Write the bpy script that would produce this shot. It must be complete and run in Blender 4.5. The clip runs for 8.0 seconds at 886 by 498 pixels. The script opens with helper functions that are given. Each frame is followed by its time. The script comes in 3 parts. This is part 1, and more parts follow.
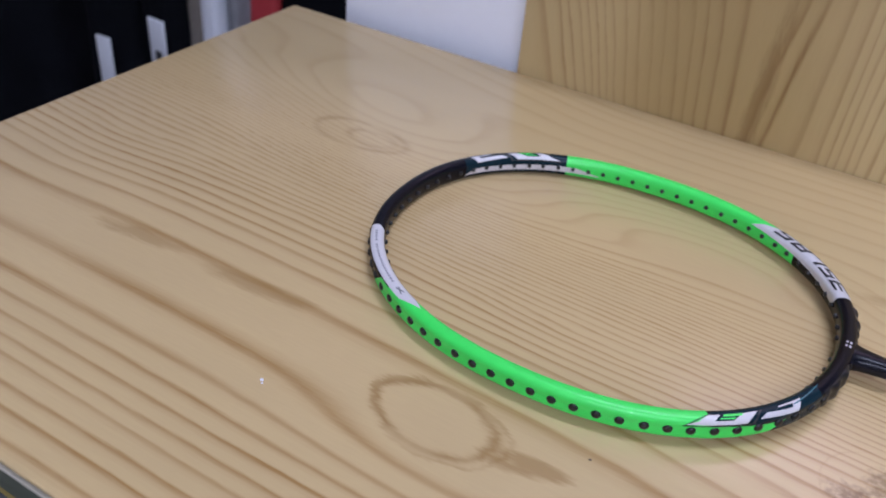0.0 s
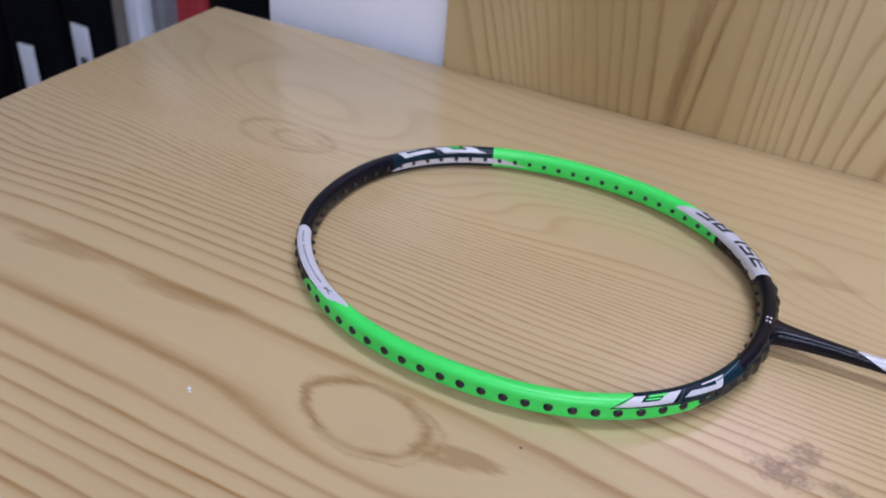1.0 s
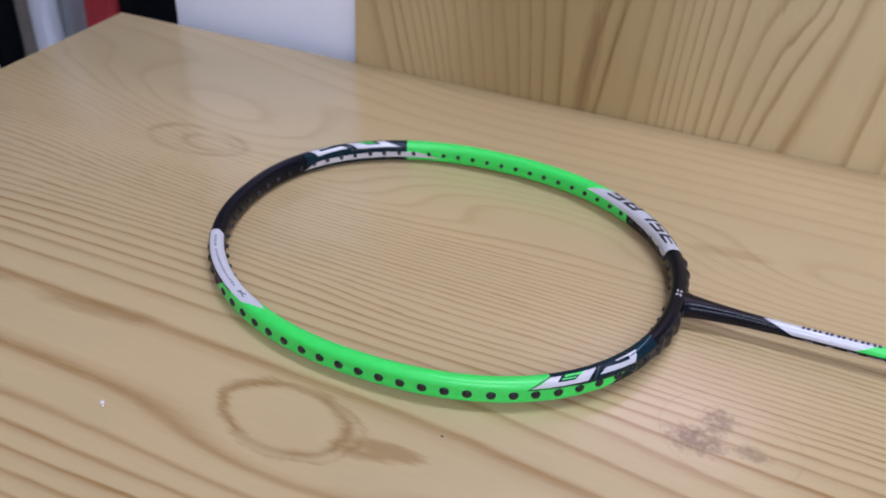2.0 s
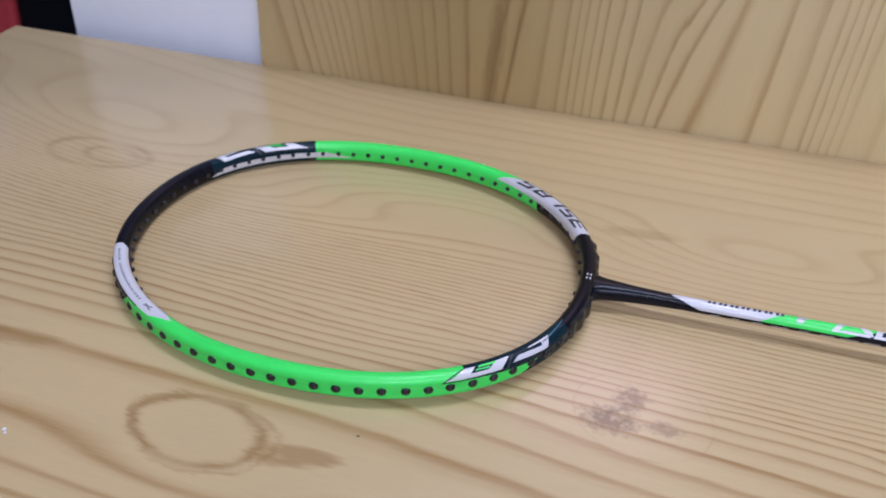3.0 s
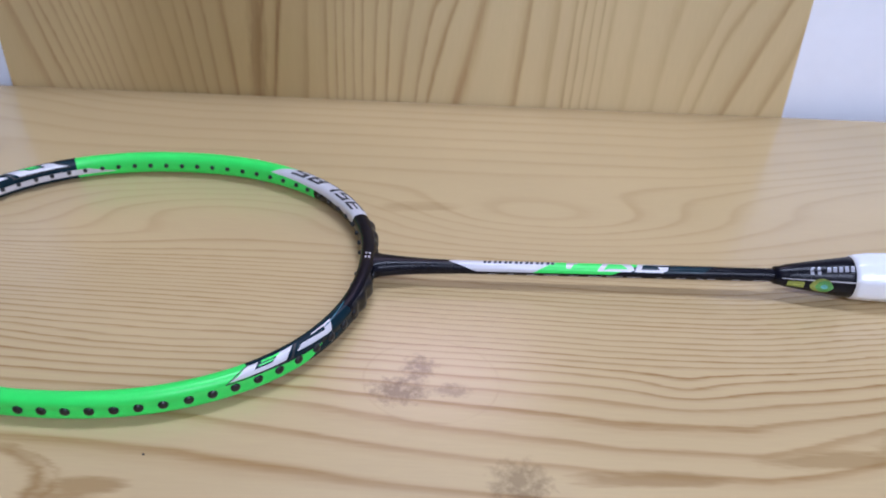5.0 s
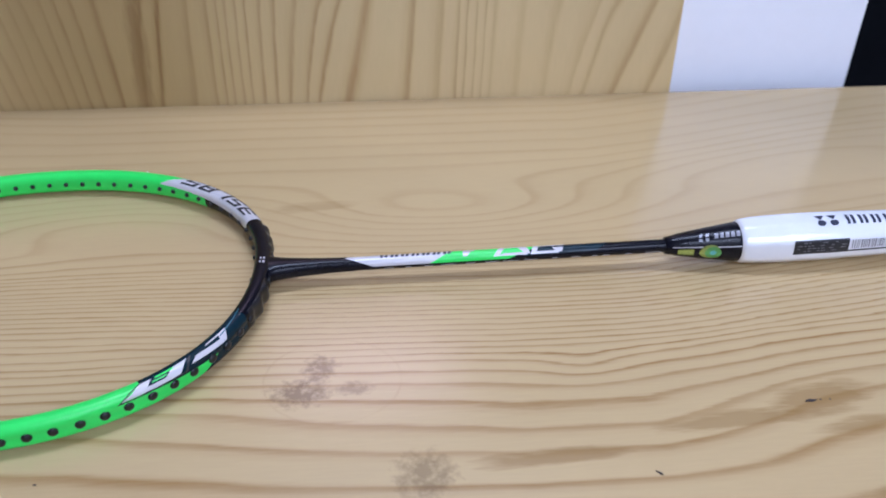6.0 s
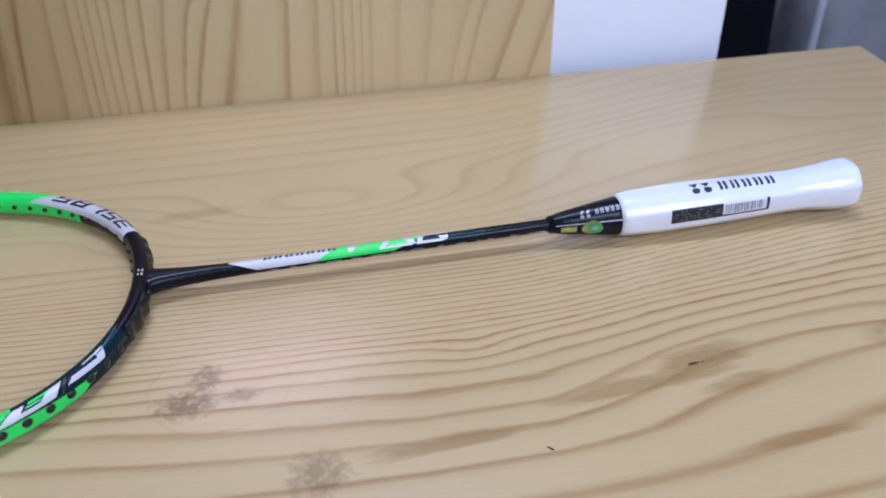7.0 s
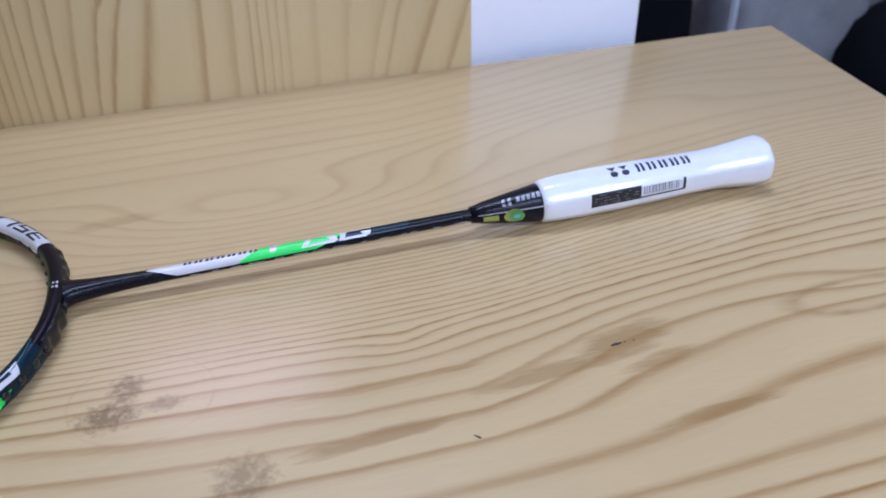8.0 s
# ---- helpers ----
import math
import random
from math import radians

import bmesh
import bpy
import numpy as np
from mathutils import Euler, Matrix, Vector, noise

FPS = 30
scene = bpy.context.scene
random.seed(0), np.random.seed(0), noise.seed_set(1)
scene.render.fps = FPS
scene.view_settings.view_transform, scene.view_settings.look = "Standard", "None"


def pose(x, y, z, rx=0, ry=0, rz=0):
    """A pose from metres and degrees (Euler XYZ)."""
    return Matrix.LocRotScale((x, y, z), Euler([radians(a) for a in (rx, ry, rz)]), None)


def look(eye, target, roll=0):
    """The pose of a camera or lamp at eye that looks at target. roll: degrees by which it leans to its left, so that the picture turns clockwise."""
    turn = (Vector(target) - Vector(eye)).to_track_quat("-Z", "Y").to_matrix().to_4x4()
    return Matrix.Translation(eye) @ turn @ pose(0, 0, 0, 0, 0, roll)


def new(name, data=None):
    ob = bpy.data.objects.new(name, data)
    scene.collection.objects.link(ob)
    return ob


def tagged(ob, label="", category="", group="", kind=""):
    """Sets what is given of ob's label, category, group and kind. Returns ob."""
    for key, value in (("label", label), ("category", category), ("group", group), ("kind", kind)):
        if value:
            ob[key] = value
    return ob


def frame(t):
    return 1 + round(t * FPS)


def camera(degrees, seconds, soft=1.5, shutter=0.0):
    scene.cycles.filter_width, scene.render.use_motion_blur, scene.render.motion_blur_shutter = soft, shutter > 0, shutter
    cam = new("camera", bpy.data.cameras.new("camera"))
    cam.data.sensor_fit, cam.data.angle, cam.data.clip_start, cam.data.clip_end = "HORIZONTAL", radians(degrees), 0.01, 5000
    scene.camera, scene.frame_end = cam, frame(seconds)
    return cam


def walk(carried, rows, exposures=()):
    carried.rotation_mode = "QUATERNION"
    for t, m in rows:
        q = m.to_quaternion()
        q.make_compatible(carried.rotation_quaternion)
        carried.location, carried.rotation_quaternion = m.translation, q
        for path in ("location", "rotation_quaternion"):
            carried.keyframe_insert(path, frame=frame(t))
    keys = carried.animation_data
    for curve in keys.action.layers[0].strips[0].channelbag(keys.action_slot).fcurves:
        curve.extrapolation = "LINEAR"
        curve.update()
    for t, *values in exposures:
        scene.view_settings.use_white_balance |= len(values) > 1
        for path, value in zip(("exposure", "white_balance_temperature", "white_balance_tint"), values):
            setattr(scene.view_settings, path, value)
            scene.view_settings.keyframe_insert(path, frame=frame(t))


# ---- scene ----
cam = camera(54.4, 8.0, soft=1.8)
cam.data.dof.use_dof, cam.data.dof.focus_distance, cam.data.dof.aperture_fstop = True, 0.43, 11.0
PATH = [
    (0, (-0.025, -0.392, 0.283), (-0.798, 1.055, -0.86), 5.3),
    (0.5, (-0.02, -0.39, 0.285), (-0.745, 1.081, -0.86), 5.0),
    (1, (-0.014, -0.386, 0.285), (-0.683, 1.11, -0.861), 4.7),
    (1.5, (-0.007, -0.384, 0.285), (-0.612, 1.141, -0.86), 4.3),
    (3, (0.014, -0.376, 0.285), (-0.394, 1.212, -0.861), 2.9),
    (3.5, (0.023, -0.374, 0.282), (-0.301, 1.236, -0.859), 2.5),
    (4, (0.032, -0.373, 0.283), (-0.203, 1.251, -0.861), 2.0),
    (4.5, (0.04, -0.374, 0.285), (-0.092, 1.258, -0.862), 1.8),
    (5.8, (0.06, -0.374, 0.28), (0.152, 1.26, -0.87), 0.8),
    (6, (0.065, -0.374, 0.281), (0.188, 1.257, -0.87), 0.2),
    (6.5, (0.074, -0.374, 0.278), (0.293, 1.247, -0.873), -0.3),
    (7, (0.084, -0.376, 0.277), (0.387, 1.228, -0.879), -0.8),
    (7.5, (0.092, -0.377, 0.277), (0.474, 1.203, -0.887), -1.1),
    (8, (0.096, -0.379, 0.276), (0.517, 1.189, -0.891), -1.3),
]
walk(cam, [(t, look(eye, target, roll)) for t, eye, target, roll in PATH], exposures=[(0, -0.20, 6560, 12), (3.5, -0.16, 6440, 11), (4.5, -0.13, 6330, 10), (6, -0.13, 6100, 9), (7, -0.17, 5950, 9), (8, -0.18, 5880, 9)])

# ---------------------------------------------------------------- world and lamps
FLOOR_Z, CEIL_Z = -0.75, 1.95
world = bpy.data.worlds.new("world")
scene.world = world
world.use_nodes = True
world.node_tree.nodes["Background"].inputs[0].default_value = (0.75, 0.83, 1.0, 1)
world.node_tree.nodes["Background"].inputs[1].default_value = 0.15


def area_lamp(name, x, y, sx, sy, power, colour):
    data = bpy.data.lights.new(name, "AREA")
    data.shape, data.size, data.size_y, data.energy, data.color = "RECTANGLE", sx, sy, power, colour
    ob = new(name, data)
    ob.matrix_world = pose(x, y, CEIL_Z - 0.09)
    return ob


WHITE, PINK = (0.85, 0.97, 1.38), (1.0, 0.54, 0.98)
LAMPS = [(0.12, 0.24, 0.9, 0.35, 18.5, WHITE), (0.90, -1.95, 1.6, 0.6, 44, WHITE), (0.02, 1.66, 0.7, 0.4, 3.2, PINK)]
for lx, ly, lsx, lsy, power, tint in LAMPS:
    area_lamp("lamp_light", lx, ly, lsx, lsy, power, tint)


# ---------------------------------------------------------------- materials
def material(name):
    m = bpy.data.materials.new(name)
    m.use_nodes = True
    nt = m.node_tree
    return m, nt, nt.nodes["Principled BSDF"]


def node(nt, kind, **values):
    n = nt.nodes.new(kind)
    for key, value in values.items():
        if key in n.inputs:
            n.inputs[key].default_value = value
    return n


def math_node(nt, op, a, b=None, c=None):
    n = nt.nodes.new("ShaderNodeMath")
    n.operation = op
    for k, v in enumerate((a, b, c)):
        if v is None:
            continue
        if isinstance(v, (int, float)):
            n.inputs[k].default_value = v
        else:
            nt.links.new(v, n.inputs[k])
    return n.outputs[0]


def noise_at(nt, vector, scale, detail=2.0, rough=0.5, stretch=(1, 1, 1)):
    mp = nt.nodes.new("ShaderNodeMapping")
    mp.inputs["Scale"].default_value = stretch
    nt.links.new(vector, mp.inputs["Vector"])
    n = node(nt, "ShaderNodeTexNoise", Scale=scale, Detail=detail, Roughness=rough)
    nt.links.new(mp.outputs[0], n.inputs["Vector"])
    return n.outputs[0]


def ramp(nt, fac, stops):
    r = nt.nodes.new("ShaderNodeValToRGB")
    while len(r.color_ramp.elements) < len(stops):
        r.color_ramp.elements.new(0.5)
    for e, (p, c) in zip(r.color_ramp.elements, stops):
        e.position, e.color = p, (*c, 1) if len(c) == 3 else c
    nt.links.new(fac, r.inputs[0])
    return r.outputs[0]


def mix(nt, fac, a, b, mode="MIX"):
    n = nt.nodes.new("ShaderNodeMix")
    n.data_type, n.blend_type = "RGBA", mode
    for v, sock in ((fac, n.inputs[0]), (a, n.inputs[6]), (b, n.inputs[7])):
        if isinstance(v, (int, float)):
            sock.default_value = v
        elif isinstance(v, tuple):
            sock.default_value = (*v, 1)
        else:
            nt.links.new(v, sock)
    return n.outputs[2]


def grey(v):
    return (v, v, v)


def plain(name, colour, rough=0.5, metal=0.0, grain=0.12, scale=60.0, bump=0.0, coat=0.0, spec=0.5):
    """A paint, plastic or cloth with slight variation at two scales."""
    m, nt, b = material(name)
    co = nt.nodes.new("ShaderNodeTexCoord").outputs["Object"]
    big, fine = noise_at(nt, co, scale * 0.15, 3), noise_at(nt, co, scale * 4, 2)
    f = math_node(nt, "ADD", math_node(nt, "MULTIPLY", big, 0.6), math_node(nt, "MULTIPLY", fine, 0.4))
    lo, hi = tuple(c * (1 - grain) for c in colour), tuple(min(1, c * (1 + grain)) for c in colour)
    nt.links.new(ramp(nt, f, [(0.3, lo), (0.7, hi)]), b.inputs["Base Color"])
    b.inputs["Roughness"].default_value, b.inputs["Metallic"].default_value = rough, metal
    b.inputs["Coat Weight"].default_value = coat
    b.inputs["Specular IOR Level"].default_value = spec
    b.inputs["Coat Roughness"].default_value = 0.08
    if bump:
        bp = node(nt, "ShaderNodeBump", Strength=bump, Distance=0.001)
        nt.links.new(f, bp.inputs["Height"])
        nt.links.new(bp.outputs[0], b.inputs["Normal"])
    return m


def curve(nt, value, low, high, stops, smooth=True):
    """A value as a curve over another one: stops of (position, value)."""
    vmin, vmax = min(v for _, v in stops), max(v for _, v in stops)
    r = nt.nodes.new("ShaderNodeValToRGB")
    r.color_ramp.interpolation = "CARDINAL" if smooth else "LINEAR"
    while len(r.color_ramp.elements) < len(stops):
        r.color_ramp.elements.new(0.5)
    for e, (p, v) in zip(r.color_ramp.elements, stops):
        e.position, e.color = (p - low) / (high - low), (*grey((v - vmin) / (vmax - vmin)), 1)
    nt.links.new(math_node(nt, "DIVIDE", math_node(nt, "SUBTRACT", value, low), high - low), r.inputs[0])
    sep = nt.nodes.new("ShaderNodeSeparateColor")
    nt.links.new(r.outputs[0], sep.inputs[0])
    return math_node(nt, "ADD", math_node(nt, "MULTIPLY", sep.outputs[0], vmax - vmin), vmin)


def gauss(nt, a, c, x0, y0, sx, sy):
    u = math_node(nt, "DIVIDE", math_node(nt, "SUBTRACT", a, x0), sx)
    w = math_node(nt, "DIVIDE", math_node(nt, "SUBTRACT", c, y0), sy)
    r2 = math_node(nt, "ADD", math_node(nt, "MULTIPLY", u, u), math_node(nt, "MULTIPLY", w, w))
    return math_node(nt, "EXPONENT", math_node(nt, "MULTIPLY", r2, -1.0))


def wood(name, along, across, bends, humps, nests, rings, force, light, dark, wobble=0.0035):
    """Flat-sawn varnished board. rings: where across the board the growth rings lie (place, count); bends: slow drift of the
    grain, a curve along the board times a curve across it; humps push the grain aside, nests add closed rings; force: how dark
    the late wood is across the board."""
    m, nt, b = material(name)
    sep = nt.nodes.new("ShaderNodeSeparateXYZ")
    nt.links.new(nt.nodes.new("ShaderNodeTexCoord").outputs["Object"], sep.inputs[0])
    a, c = sep.outputs[along], sep.outputs[across]
    com = nt.nodes.new("ShaderNodeCombineXYZ")
    nt.links.new(a, com.inputs[0])
    nt.links.new(c, com.inputs[1])
    v = com.outputs[0]
    y = c
    for along_stops, across_stops in bends:
        drift = math_node(nt, "MULTIPLY", curve(nt, a, along_stops[0][0], along_stops[-1][0], along_stops), curve(nt, c, across_stops[0][0], across_stops[-1][0], across_stops))
        y = math_node(nt, "ADD", y, drift)
    for x0, y0, sx, sy, amp in humps:
        y = math_node(nt, "ADD", y, math_node(nt, "MULTIPLY", gauss(nt, a, c, x0, y0, sx, sy), amp))
    for size, (p, q), detail in ((wobble, (5, 16), 1), (0.0036, (1.2, 75), 1), (wobble * 0.32, (26, 70), 2), (0.0019, (42, 560), 3)):
        y = math_node(nt, "ADD", y, math_node(nt, "MULTIPLY", math_node(nt, "SUBTRACT", noise_at(nt, v, 1.0, detail, 0.55, (p, q, 1)), 0.5), size))
    h = curve(nt, y, rings[0][0], rings[-1][0], rings, False)
    for x0, y0, sx, sy, amp in nests:
        h = math_node(nt, "ADD", h, math_node(nt, "MULTIPLY", gauss(nt, a, y, x0, y0, sx, sy), amp))
    h = math_node(nt, "ADD", h, 0.90)
    f = math_node(nt, "FRACT", h)
    fibre = noise_at(nt, v, 1.0, 3, 0.6, (60, 900, 1))
    ring = ramp(nt, f, [(0.0, grey(0.22)), (0.06, grey(0.0)), (0.46, grey(0.03)), (0.70, grey(0.26)), (0.83, grey(0.80)), (0.92, grey(0.98)), (1.0, grey(0.22))])
    wn = nt.nodes.new("ShaderNodeTexWhiteNoise")
    wn.noise_dimensions = "1D"
    nt.links.new(math_node(nt, "FLOOR", h), wn.inputs["W"])
    each = math_node(nt, "ADD", 0.66, math_node(nt, "MULTIPLY", wn.outputs["Value"], 0.34))
    patchy = ramp(nt, noise_at(nt, v, 1.0, 2, 0.5, (7, 40, 1)), [(0.3, grey(0.6)), (0.65, grey(1.0))])
    k = math_node(nt, "MULTIPLY", math_node(nt, "MULTIPLY", ring, patchy), each)
    k = math_node(nt, "MULTIPLY", k, curve(nt, c, force[0][0], force[-1][0], force))
    k = math_node(nt, "MINIMUM", math_node(nt, "MULTIPLY", k, math_node(nt, "ADD", 0.72, math_node(nt, "MULTIPLY", fibre, 0.7))), 1.0)
    tone = ramp(nt, noise_at(nt, v, 1.0, 3, 0.5, (3, 9, 1)), [(0.3, tuple(x * 0.92 for x in light)), (0.7, tuple(min(1, x * 1.06) for x in light))])
    base = mix(nt, math_node(nt, "MULTIPLY", fibre, 0.36), tone, tuple(x * 0.70 for x in light))
    return m, nt, b, mix(nt, k, base, dark), v, fibre, k


def finish_wood(nt, b, colour, fibre, k, rough, spec=0.5):
    b.inputs["Specular IOR Level"].default_value = spec
    nt.links.new(colour, b.inputs["Base Color"])
    nt.links.new(math_node(nt, "ADD", rough, math_node(nt, "MULTIPLY", fibre, 0.08)), b.inputs["Roughness"])
    bp = node(nt, "ShaderNodeBump", Strength=0.12, Distance=0.0004)
    nt.links.new(k, bp.inputs["Height"])
    nt.links.new(bp.outputs[0], b.inputs["Normal"])


def blotch(nt, v, colour, x0, y0, sx, sy, stain, strength, scale):
    """A worn, dirty patch with a ragged outline."""
    sep = nt.nodes.new("ShaderNodeSeparateXYZ")
    nt.links.new(v, sep.inputs[0])
    u = math_node(nt, "DIVIDE", math_node(nt, "SUBTRACT", sep.outputs[0], x0), sx)
    w = math_node(nt, "DIVIDE", math_node(nt, "SUBTRACT", sep.outputs[1], y0), sy)
    g = math_node(nt, "EXPONENT", math_node(nt, "MULTIPLY", math_node(nt, "ADD", math_node(nt, "MULTIPLY", u, u), math_node(nt, "MULTIPLY", w, w)), -1.0))
    n = noise_at(nt, v, scale, 5, 0.65)
    f = ramp(nt, math_node(nt, "MULTIPLY", g, n), [(0.27, grey(0.0)), (0.50, grey(strength))])
    return mix(nt, f, colour, stain)


def oval_ring(nt, v, colour, x0, y0, sx, sy, width, dark, strength, wobble):
    """One thick, ragged growth ring cut through near a knot."""
    sep = nt.nodes.new("ShaderNodeSeparateXYZ")
    nt.links.new(v, sep.inputs[0])
    u = math_node(nt, "DIVIDE", math_node(nt, "SUBTRACT", sep.outputs[0], x0), sx)
    w = math_node(nt, "DIVIDE", math_node(nt, "SUBTRACT", sep.outputs[1], y0), sy)
    r = math_node(nt, "SQRT", math_node(nt, "ADD", math_node(nt, "MULTIPLY", u, u), math_node(nt, "MULTIPLY", w, w)))
    r = math_node(nt, "ADD", r, math_node(nt, "MULTIPLY", math_node(nt, "SUBTRACT", noise_at(nt, v, 1.0, 2, 0.5, (22, 40, 1)), 0.5), wobble))
    r = math_node(nt, "ADD", r, math_node(nt, "MULTIPLY", math_node(nt, "SUBTRACT", noise_at(nt, v, 1.0, 2, 0.6, (110, 600, 1)), 0.5), wobble * 0.4))
    e = math_node(nt, "DIVIDE", math_node(nt, "SUBTRACT", r, 1.0), width)
    g = math_node(nt, "EXPONENT", math_node(nt, "MULTIPLY", math_node(nt, "MULTIPLY", e, e), -1.0))
    g = math_node(nt, "MULTIPLY", g, ramp(nt, noise_at(nt, v, 1.0, 2, 0.5, (28, 60, 1)), [(0.35, grey(0.25)), (0.6, grey(1.0))]))
    return mix(nt, math_node(nt, "MULTIPLY", g, strength), colour, dark)


def streak(nt, v, colour, x0, y0, sx, sy, dark, strength):
    """A flame-shaped patch of dark late wood, drawn out along the grain."""
    sep = nt.nodes.new("ShaderNodeSeparateXYZ")
    nt.links.new(v, sep.inputs[0])
    u = math_node(nt, "DIVIDE", math_node(nt, "SUBTRACT", sep.outputs[0], x0), sx)
    w = math_node(nt, "ADD", math_node(nt, "DIVIDE", math_node(nt, "SUBTRACT", sep.outputs[1], y0), sy), math_node(nt, "MULTIPLY", u, -0.5))
    g = math_node(nt, "EXPONENT", math_node(nt, "MULTIPLY", math_node(nt, "ADD", math_node(nt, "MULTIPLY", u, u), math_node(nt, "MULTIPLY", w, w)), -1.0))
    n = math_node(nt, "ADD", math_node(nt, "MULTIPLY", noise_at(nt, v, 1.0, 3, 0.6, (30, 160, 1)), 0.75), math_node(nt, "MULTIPLY", noise_at(nt, v, 1.0, 2, 0.6, (80, 900, 1)), 0.25))
    f = ramp(nt, math_node(nt, "MULTIPLY", g, n), [(0.22, grey(0.0)), (0.40, grey(strength))])
    return mix(nt, f, colour, dark)


LIGHT_WOOD, DARK_WOOD = (0.610, 0.446, 0.226), (0.325, 0.176, 0.053)
TABLE_BENDS = [([(-0.54, -0.002), (-0.24, 0.0), (-0.07, 0.009), (0.0, 0.018), (0.10, 0.027), (0.18, 0.029), (0.25, 0.010), (0.36, -0.014), (0.56, -0.020)],
                [(-0.28, 0.0), (-0.20, 0.05), (-0.165, 0.25), (-0.14, 1.0), (-0.11, 0.95), (-0.09, 0.6), (-0.06, 0.45), (0.0, 0.2), (0.06, 0.0), (0.24, 0.0)]),
               ([(-0.54, -1.0), (-0.40, -0.8), (-0.25, -0.25), (-0.15, 0.0), (0.20, 0.0), (0.40, -0.7), (0.56, -0.9)], [(-0.28, 0.0), (-0.06, 0.0), (0.0, 0.028), (0.06, 0.045), (0.24, 0.07)])]
TABLE_HUMPS = [(-0.135, -0.174, 0.065, 0.018, 0.023), (-0.46, -0.085, 0.05, 0.05, 0.006), (-0.11, -0.064, 0.09, 0.016, 0.008), (0.155, -0.078, 0.022, 0.012, 0.006), (0.33, -0.16, 0.06, 0.02, -0.010)]
TABLE_NESTS = [(-0.345, 0.052, 0.16, 0.055, 6.0), (-0.10, 0.062, 0.12, 0.026, -3.2), (0.09, 0.066, 0.10, 0.030, 3.6), (0.33, 0.09, 0.14, 0.03, -2.6), (0.43, -0.105, 0.07, 0.020, 1.5)]
TABLE_RINGS = [(-0.276, 0), (-0.264, 1), (-0.2525, 2), (-0.242, 3), (-0.2305, 4), (-0.2225, 5), (-0.2115, 6), (-0.201, 7), (-0.188, 8), (-0.172, 8.5), (-0.163, 9), (-0.132, 9.5), (-0.120, 10), (-0.107, 10.5), (-0.0995, 11), (-0.0865, 12), (-0.078, 13),
               (-0.070, 14), (-0.062, 15), (-0.055, 16), (-0.030, 22.5), (0.015, 35), (0.035, 38), (0.07, 41), (0.12, 44), (0.18, 48), (0.24, 53)]
TABLE_FORCE = [(-0.28, 0.92), (-0.16, 0.92), (-0.10, 0.92), (-0.06, 0.92), (-0.02, 0.85), (0.03, 0.45), (0.08, 0.26), (0.24, 0.26)]
wood_table, nt_, b_, col_, v_, fib_, k_ = wood("varnished_pine_top", 0, 1, TABLE_BENDS, TABLE_HUMPS, TABLE_NESTS, TABLE_RINGS, TABLE_FORCE, LIGHT_WOOD, DARK_WOOD)
RING_DARK = (0.295, 0.168, 0.054)
for spec in ((-0.152, -0.149, 0.030, 0.0185, 0.10, 0.8, 0.45), (-0.150, -0.149, 0.034, 0.021, 0.06, 0.45, 0.7), (-0.325, 0.050, 0.018, 0.009, 0.20, 0.35, 0.3), (-0.335, 0.050, 0.036, 0.017, 0.11, 0.4, 0.3),
             (0.036, -0.078, 0.032, 0.028, 0.018, 0.20, 0.08), (0.385, -0.107, 0.036, 0.012, 0.16, 0.6, 0.5)):
    col_ = oval_ring(nt_, v_, col_, *spec[:5], RING_DARK, *spec[5:])
for spec in ((0.258, -0.106, 0.034, 0.013, 0.62), (0.268, -0.122, 0.024, 0.006, 0.55), (0.212, -0.116, 0.040, 0.007, 0.55), (0.130, -0.131, 0.045, 0.006, 0.60), (0.278, -0.158, 0.040, 0.005, 0.6), (-0.105, -0.150, 0.026, 0.008, 0.65),
             (-0.36, -0.125, 0.040, 0.008, 0.45), (-0.275, -0.123, 0.045, 0.008, 0.45), (0.02, 0.074, 0.035, 0.007, 0.30)):
    col_ = streak(nt_, v_, col_, *spec[:4], RING_DARK, spec[4])
for spec in ((0.021, -0.086, 0.020, 0.013, 0.75, 210), (0.030, -0.070, 0.012, 0.014, 0.65, 230), (0.046, -0.084, 0.015, 0.007, 0.5, 240), (0.076, -0.137, 0.019, 0.019, 0.55, 220)):
    col_ = blotch(nt_, v_, col_, *spec[:4], (0.15, 0.088, 0.032), *spec[4:])
finish_wood(nt_, b_, col_, fib_, k_, 0.20, 0.70)
PANEL_BENDS = [([(-0.05, 0.0138), (0.0, 0.0), (0.10, -0.0276), (0.25, -0.055)], [(-0.30, -1.1), (-0.25, -0.9), (-0.13, -0.25), (-0.09, 0.5), (-0.06, 0.1), (0.0, 0.3), (0.04, 1.0), (0.085, 0.4), (0.11, 0.15), (0.19, 0.35), (0.25, 1.3), (0.29, 1.2)])]
PANEL_RINGS = [(-0.30, 0), (-0.268, 1), (-0.254, 2), (-0.238, 4), (-0.213, 8), (-0.149, 15), (-0.139, 16), (-0.126, 17), (-0.109, 18), (-0.099, 19), (-0.074, 20), (-0.057, 21), (-0.031, 25), (-0.013, 27), (-0.003, 28),
               (0.008, 29), (0.017, 30), (0.027, 30.5), (0.038, 31), (0.070, 31.5), (0.083, 32), (0.106, 33), (0.119, 34), (0.144, 38), (0.206, 41), (0.215, 42), (0.239, 43), (0.29, 45)]
PANEL_FORCE = [(-0.30, 0.8), (-0.24, 0.6), (-0.18, 0.4), (-0.12, 0.9), (-0.05, 0.7), (0.04, 0.95), (0.13, 0.65), (0.17, 0.3), (0.21, 0.5), (0.29, 0.8)]
